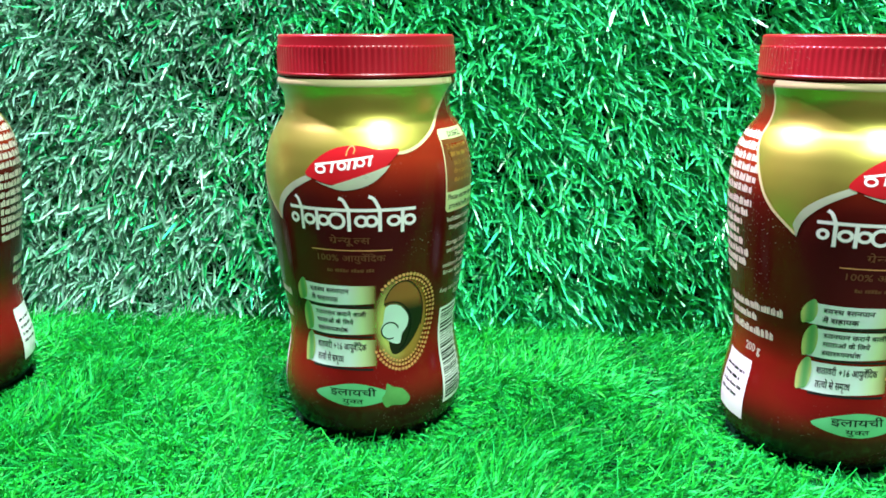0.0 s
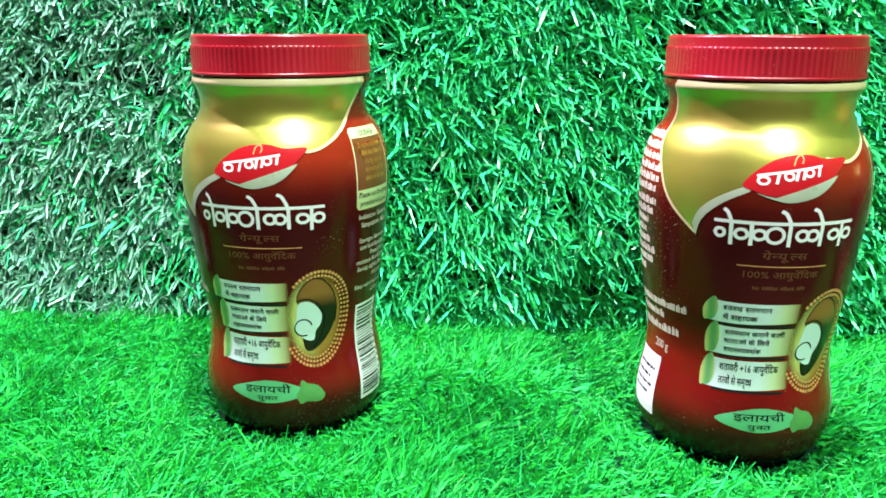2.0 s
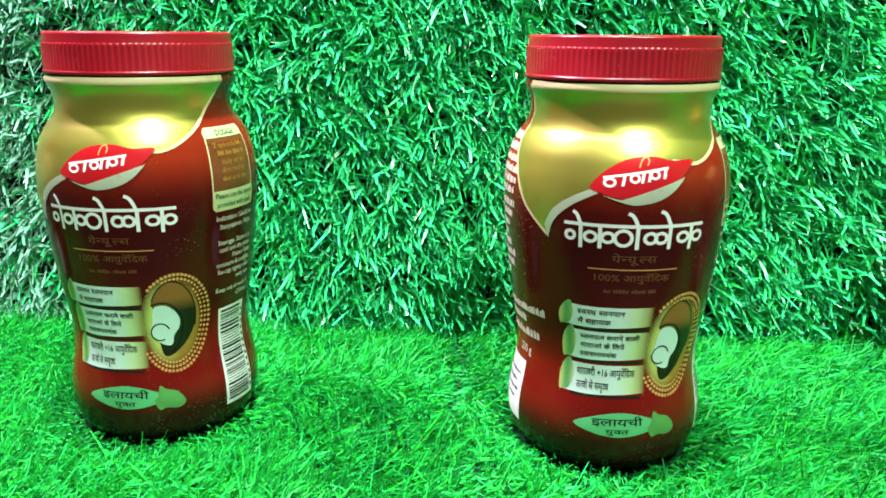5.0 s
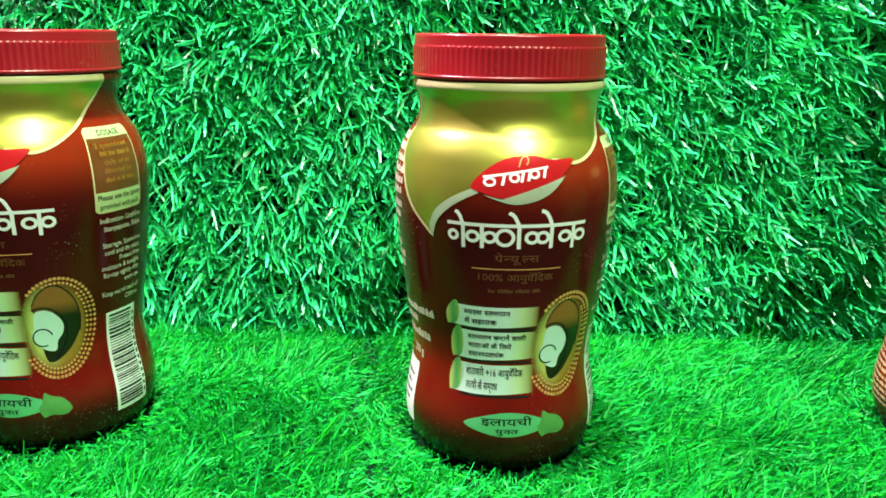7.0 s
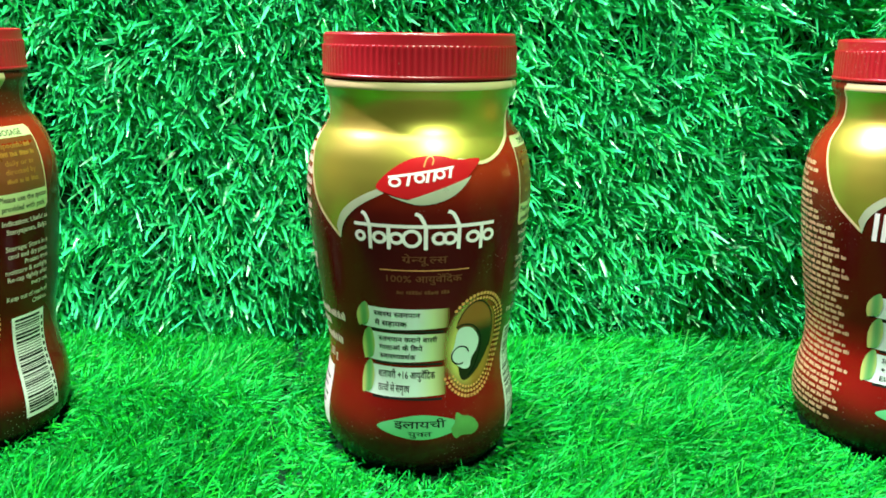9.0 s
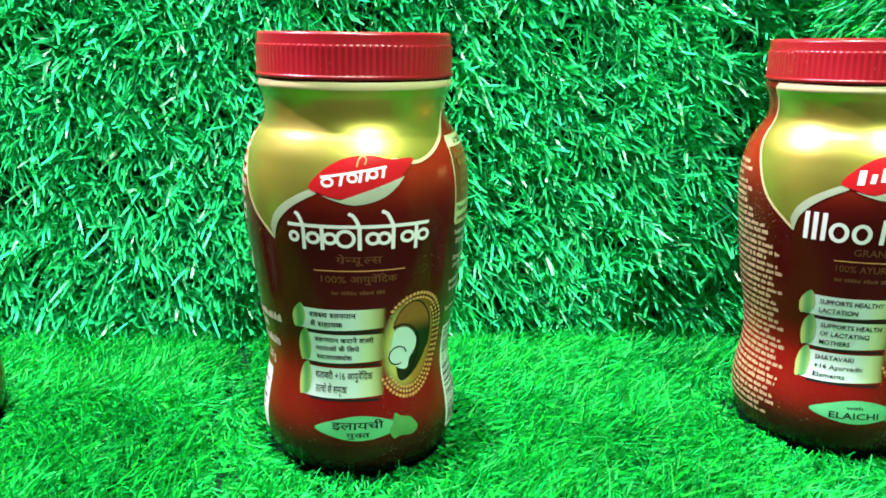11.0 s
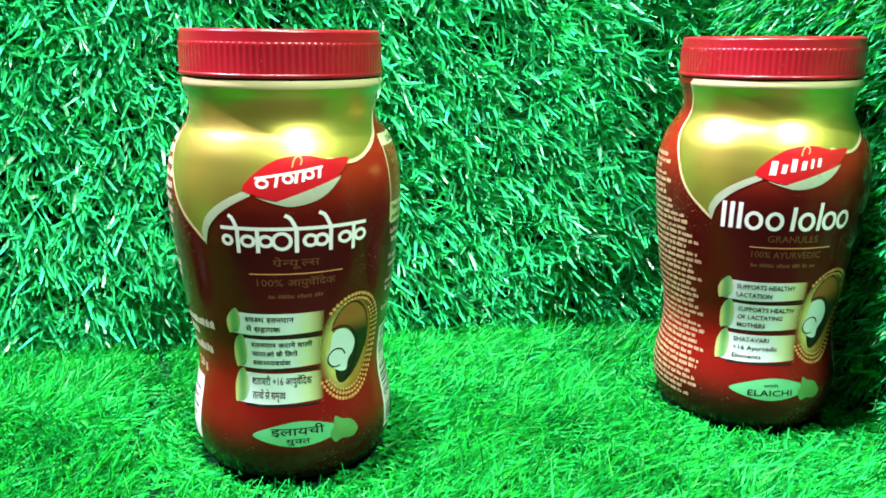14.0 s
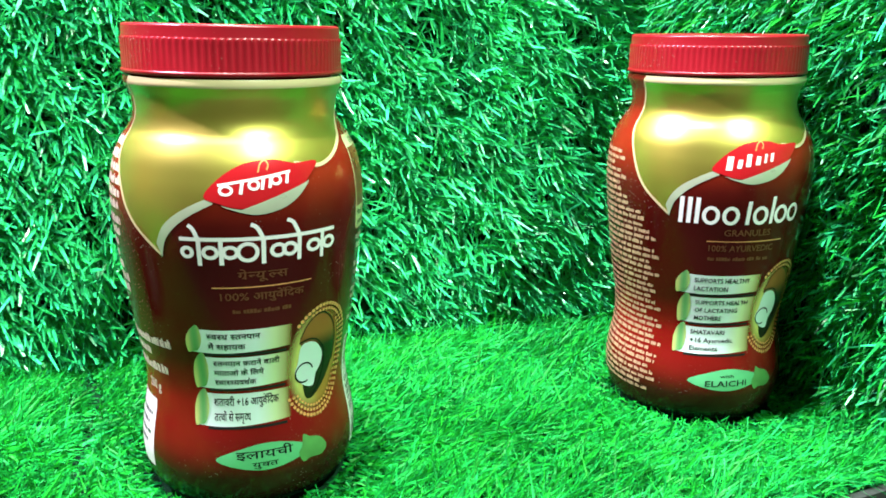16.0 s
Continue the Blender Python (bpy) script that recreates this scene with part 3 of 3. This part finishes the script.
        add_rect(bm, x0 + 6, 9, z0 - 1.15, z0 - 0.35)
        wrap("banner_shadow_line", bm, 1, DARK, banner)
        bm = bmesh.new()
        n = len(lines)
        pitch = (z1 - z0 - 0.8) / n
        for k, (words, w) in enumerate(lines):
            add_text(bm, words, x0 + 9.5, z1 - 0.7 - pitch * (k + 1) + pitch * 0.30, w, pitch * 0.52)
        wrap("banner_text", bm, 3.2, DARK, banner)

    # emblem: rings of dots round a plain pale shape
    def halo(x, z):
        d = math.hypot((x - 28) / 19.5, (z - 46.5) / 18.5)
        lime = min(1.0, max(0.0, (30 - x) / 14))
        a, b = (0.36, 0.19, 0.03), (0.60, 0.62, 0.16)
        return (*(p + (q - p) * lime for p, q in zip(a, b)), min(1.0, max(0.0, (1.0 - d) * 3.4)) ** 1.2)

    emblem = wrap("emblem", poly(ellipse(28, 46.5, 11.8, 18.3, 40, -6)), 2.4, BLENDED, jar, "gold glowing oval emblem ringed with copper dots", 1.2, halo)

    def hair(x, z):
        f = min(1.0, max(0.0, (z - 50.5) / 5.0))
        return (0.012 + 0.27 * f, 0.005 + 0.10 * f, 0.003 + 0.02 * f, 1.0)

    wrap("emblem_ground", poly(smooth_line([(16.0, 54.4), (19.5, 58.6), (25.5, 61.2), (31.5, 60.6), (37.0, 57.0), (40.6, 51.0), (40.4, 44.5), (36.0, 39.2), (29.5, 35.4), (23.5, 33.8), (20, 36), (18.4, 45), (17.4, 51.4)], 4, True)), 3.5, BLENDED, emblem, "", 1.2, hair)
    wrap("emblem_shape", poly(smooth_line([(17.0, 52.2), (22, 53.2), (27, 51.8), (31.4, 48.0), (31.0, 44.2), (27.8, 41.4), (26.6, 38.2), (22.6, 38.0), (17, 40.2), (14.0, 43.4), (15.6, 46.6)], 4, True)), 4, BANNER, emblem, "plain pale rounded shape")
    bm = bmesh.new()
    ring = ellipse(19.9, 43.1, 3.3, 3.2, 28)
    add_stroke(bm, ring[1:24], 0.5)
    add_stroke(bm, smooth_line([(15.8, 53.4), (21, 54.2), (27, 53.0), (32.6, 48.6), (33.0, 42.8), (29.6, 37.6), (25.6, 35.2)], 4), 0.5)
    add_stroke(bm, smooth_line([(16.4, 55.0), (19.8, 59.0), (25.8, 61.7), (32, 61.0), (38, 56.6), (41.2, 50.0), (40.6, 43.8)], 4), 0.42)
    wrap("emblem_outline", bm, 5, DARK, emblem)
    for rx, rz, n, size in ((10.0, 14.9, 52, 0.46), (11.4, 16.4, 56, 0.52), (12.9, 18.0, 60, 0.62)):
        bm = bmesh.new()
        ring = ellipse(28.6, 46.2, rx, rz, n, -6)
        for i, (x, z) in enumerate(ring):
            a = 360 * i / n
            if 140 < a < 222 or (rx < 10.5 and 60 < a < 222) or (rx < 12 and 120 < a < 140):
                continue
            add_poly(bm, ellipse(x, z, size, size, 8))
        wrap("dot_ring", bm, 4, COPPER, emblem)

    badge = wrap("leaf_badge", poly(smooth_line([(-28.5, 19.3), (-17.6, 22.2), (-3.4, 23.8), (10.5, 22.5), (21.5, 19.2), (10.5, 16.6), (-3.4, 15.4), (-17.4, 16.6)], 5, True)), 1, PALE_GREEN, jar, "pale green leaf-shaped badge")
    wrap("cardamom", poly(smooth_line([(13.6, 18.2), (15.6, 20.2), (17.0, 23.6), (20.6, 22.4), (27, 21.0), (31, 17.4), (27.4, 15.2), (20, 15.6), (16, 15.0)], 4, True)), 2, LEAF_GREEN, badge, "green cardamom pod")
    bm = bmesh.new()
    if english:
        add_text(bm, "with", -4, 20.6, 9, 1.2, "CENTER")
        add_text(bm, "ELAICHI", -4, 17.2, 27, 2.2, "CENTER")
    else:
        add_text(bm, "इलायची", -4, 19.4, 29, 2.4, "CENTER")
        add_text(bm, "युक~त", -4, 16.6, 13, 1.6, "CENTER")
    wrap("badge_text", bm, 2, DARK, badge)

    # right flank: dosage box, directions, bar code
    box = new("dosage_box")
    box.parent = jar
    bm = bmesh.new()
    add_stroke(bm, [(54.5, 84.2), (84.0, 84.2), (85.4, 85.2), (85.4, 111.0), (84.0, 112.0), (54.5, 112.0), (53.1, 111.0), (53.1, 85.2), (54.5, 84.2)], 0.5)
    wrap("box_outline", bm, 1.6, CREAM, box)
    bm = bmesh.new()
    add_rect(bm, 53.2, 85.3, 91.0, 108.8)
    wrap("box_fill", bm, 0.6, BROWN, box)
    wrap("box_heading", poly([(53.2, 108.8), (85.3, 108.8), (85.3, 111.0), (84.0, 111.9), (54.5, 111.9), (53.2, 111.0)]), 1, PALE_LIME, box)
    wrap("box_heading", poly([(54.5, 84.3), (84.0, 84.3), (85.3, 85.2), (85.3, 91.0), (53.2, 91.0), (53.2, 85.2)]), 1, PALE_LIME, box)
    bm = bmesh.new()
    add_text(bm, "DOSAGE", 69.5, 109.4, 16, 1.8, "CENTER")
    add_text(bm, "Please use the spoon", 69.5, 88.3, 30, 1.9, "CENTER")
    add_text(bm, "provided with pack.", 69.5, 85.2, 28, 1.9, "CENTER")
    wrap("box_text", bm, 2, DARK, box)
    bm = bmesh.new()
    add_text(bm, "2 spoonful", 57, 105.6, 17, 1.7)
    add_word_bars(bm, 75, 82, 105.6, 1.5, 40)
    add_word_bars(bm, 59, 81, 102.9, 1.5, 41)
    add_text(bm, "daily or as", 69.5, 100.0, 18, 1.7, "CENTER")
    add_text(bm, "directed by", 69.5, 97.2, 19, 1.7, "CENTER")
    add_word_bars(bm, 60, 80, 94.2, 1.4, 42)
    wrap("box_small_print", bm, 1.2, GOLD_BROWN, box)
    bm = bmesh.new()
    for words, w, z in (("Indication: Useful as", 30, 80.4), ("Stanyajanan, Balya.", 28, 77.4), ("Storage: Store in a", 29, 71.6), ("cool and dry place.", 28, 68.9), ("Protect from", 18, 66.2), ("moisture & sunlight.", 30, 63.4), ("Re-cap tightly after", 29, 60.7), ("every use.", 14, 57.9), ("Keep out of reach of", 30, 53.8), ("Children.", 13, 51.0)):
        add_text(bm, words, 85, z, w, 1.75, "RIGHT")
    wrap("directions_text", bm, 1, BEIGE, jar, "small beige lettering")
    bm = bmesh.new()
    add_rect(bm, 57.5, 82.5, 10.5, 47.5)
    code = wrap("bar_code", bm, 1, WHITE, jar, "white bar code patch")
    bm = bmesh.new()
    r = random.Random(12)
    z = 12.0
    while z < 46.3:
        h = r.choice((0.3, 0.3, 0.55, 0.85))
        add_rect(bm, 59.5, 78.5, z, z + h)
        z += h + r.choice((0.32, 0.45, 0.7))
    for k in range(13):
        add_rect(bm, 79.8, 81.6, 13.2 + 2.5 * k, 14.6 + 2.5 * k)
    wrap("bar_pattern", bm, 2, DARK, code)

    # left flank: small print as bars, dated patch
    bm = bmesh.new()
    if english:
        for k in range(46):
            z = 101 - 2.3 * k
            if z > 11:
                end = float(np.interp(z, (11, 24, 45, 66, 79, 85, 102), (-50, -47, -50, -51, -57, -73, -80))) + 4 * math.sin(k * 2.1) - 3
                add_word_bars(bm, -125, end - 3 * (k % 4 == 2), z, (1.35, 1.25, 1.45, 1.2)[k % 4], 70 + k, 1.0)
    else:
        for k, z in enumerate((110, 106.5, 103, 99.5, 96, 92.5, 88, 84.5, 81, 77.5, 74, 70.5, 67, 63.5)):
            add_word_bars(bm, -108, (-78, -76, -72, -70, -71, -73, -72, -75, -80, -82, -79, -74, -75, -86)[k], z, 2.4, 90 + k, 0.8)
        for x1, z in ((-50, 52.6), (-68, 48.4), (-56, 43.2)):
            add_word_bars(bm, -95, x1, z, 2.7, int(z), 0.6)
        add_text(bm, "200 g", -78, 36.4, 13, 3.0)
    wrap("small_print", bm, 1, TAN if english else BEIGE, jar, "rows of fine beige print")
    if not english:
        bm = bmesh.new()
        add_rect(bm, -99, -70, 11.0, 33.0)
        patch = wrap("dated_patch", bm, 1, WHITE, jar, "plain white printed patch")
        bm = bmesh.new()
        for k in range(4):
            add_word_bars(bm, -96, -74 - k % 2 * 3, 27 - 3.0 * k, 1.1, 30 + k)
        wrap("patch_print", bm, 2, DARK, patch)
        bm = bmesh.new()
        for k in range(46):
            z = 110 - 4.0 * k
            if z > 42:
                add_word_bars(bm, -178, -113, z, 2.8, 200 + k, 0.7)
        wrap("back_print", bm, 1, BEIGE, jar, "rows of fine beige print")
    return jar


GROUP = "jars in a row"
front_jar = make_jar(False)
front_jar.matrix_basis = pose(0.1381, 0.2738, 0, 0, 0, 0)
tagged(front_jar, "maroon and gold waisted plastic jar with red ribbed lid", "jar", GROUP)
second = copy_thing(front_jar, pose(-0.0272, 0.2970, 0, 0, 0, -4.3))
tagged(second, "maroon and gold plastic jar turned to show its bar code")
first = copy_thing(front_jar, pose(-0.2100, 0.318, 0, 0, 0, 187.0))
tagged(first, "maroon plastic jar turned away, showing fine back print and white patch")
last = make_jar(True)
last.matrix_basis = pose(0.3160, 0.2630, 0, 0, -1.2, -14.5)
tagged(last, "maroon and gold jar with English lettering, beside the grass end wall", "jar", GROUP)

# ---- edge of the mat ----
bm = bmesh.new()
bmesh.ops.create_cube(bm, size=1.0)
for v in bm.verts:
    v.co = Vector((v.co.x * 0.70, 0.1793 + v.co.y * 0.003, -0.0045 + v.co.z * 0.007))
tagged(mesh_object("trim", bm, TAPE), "pale bound edge of the grass mat", "trim", "", "structure")
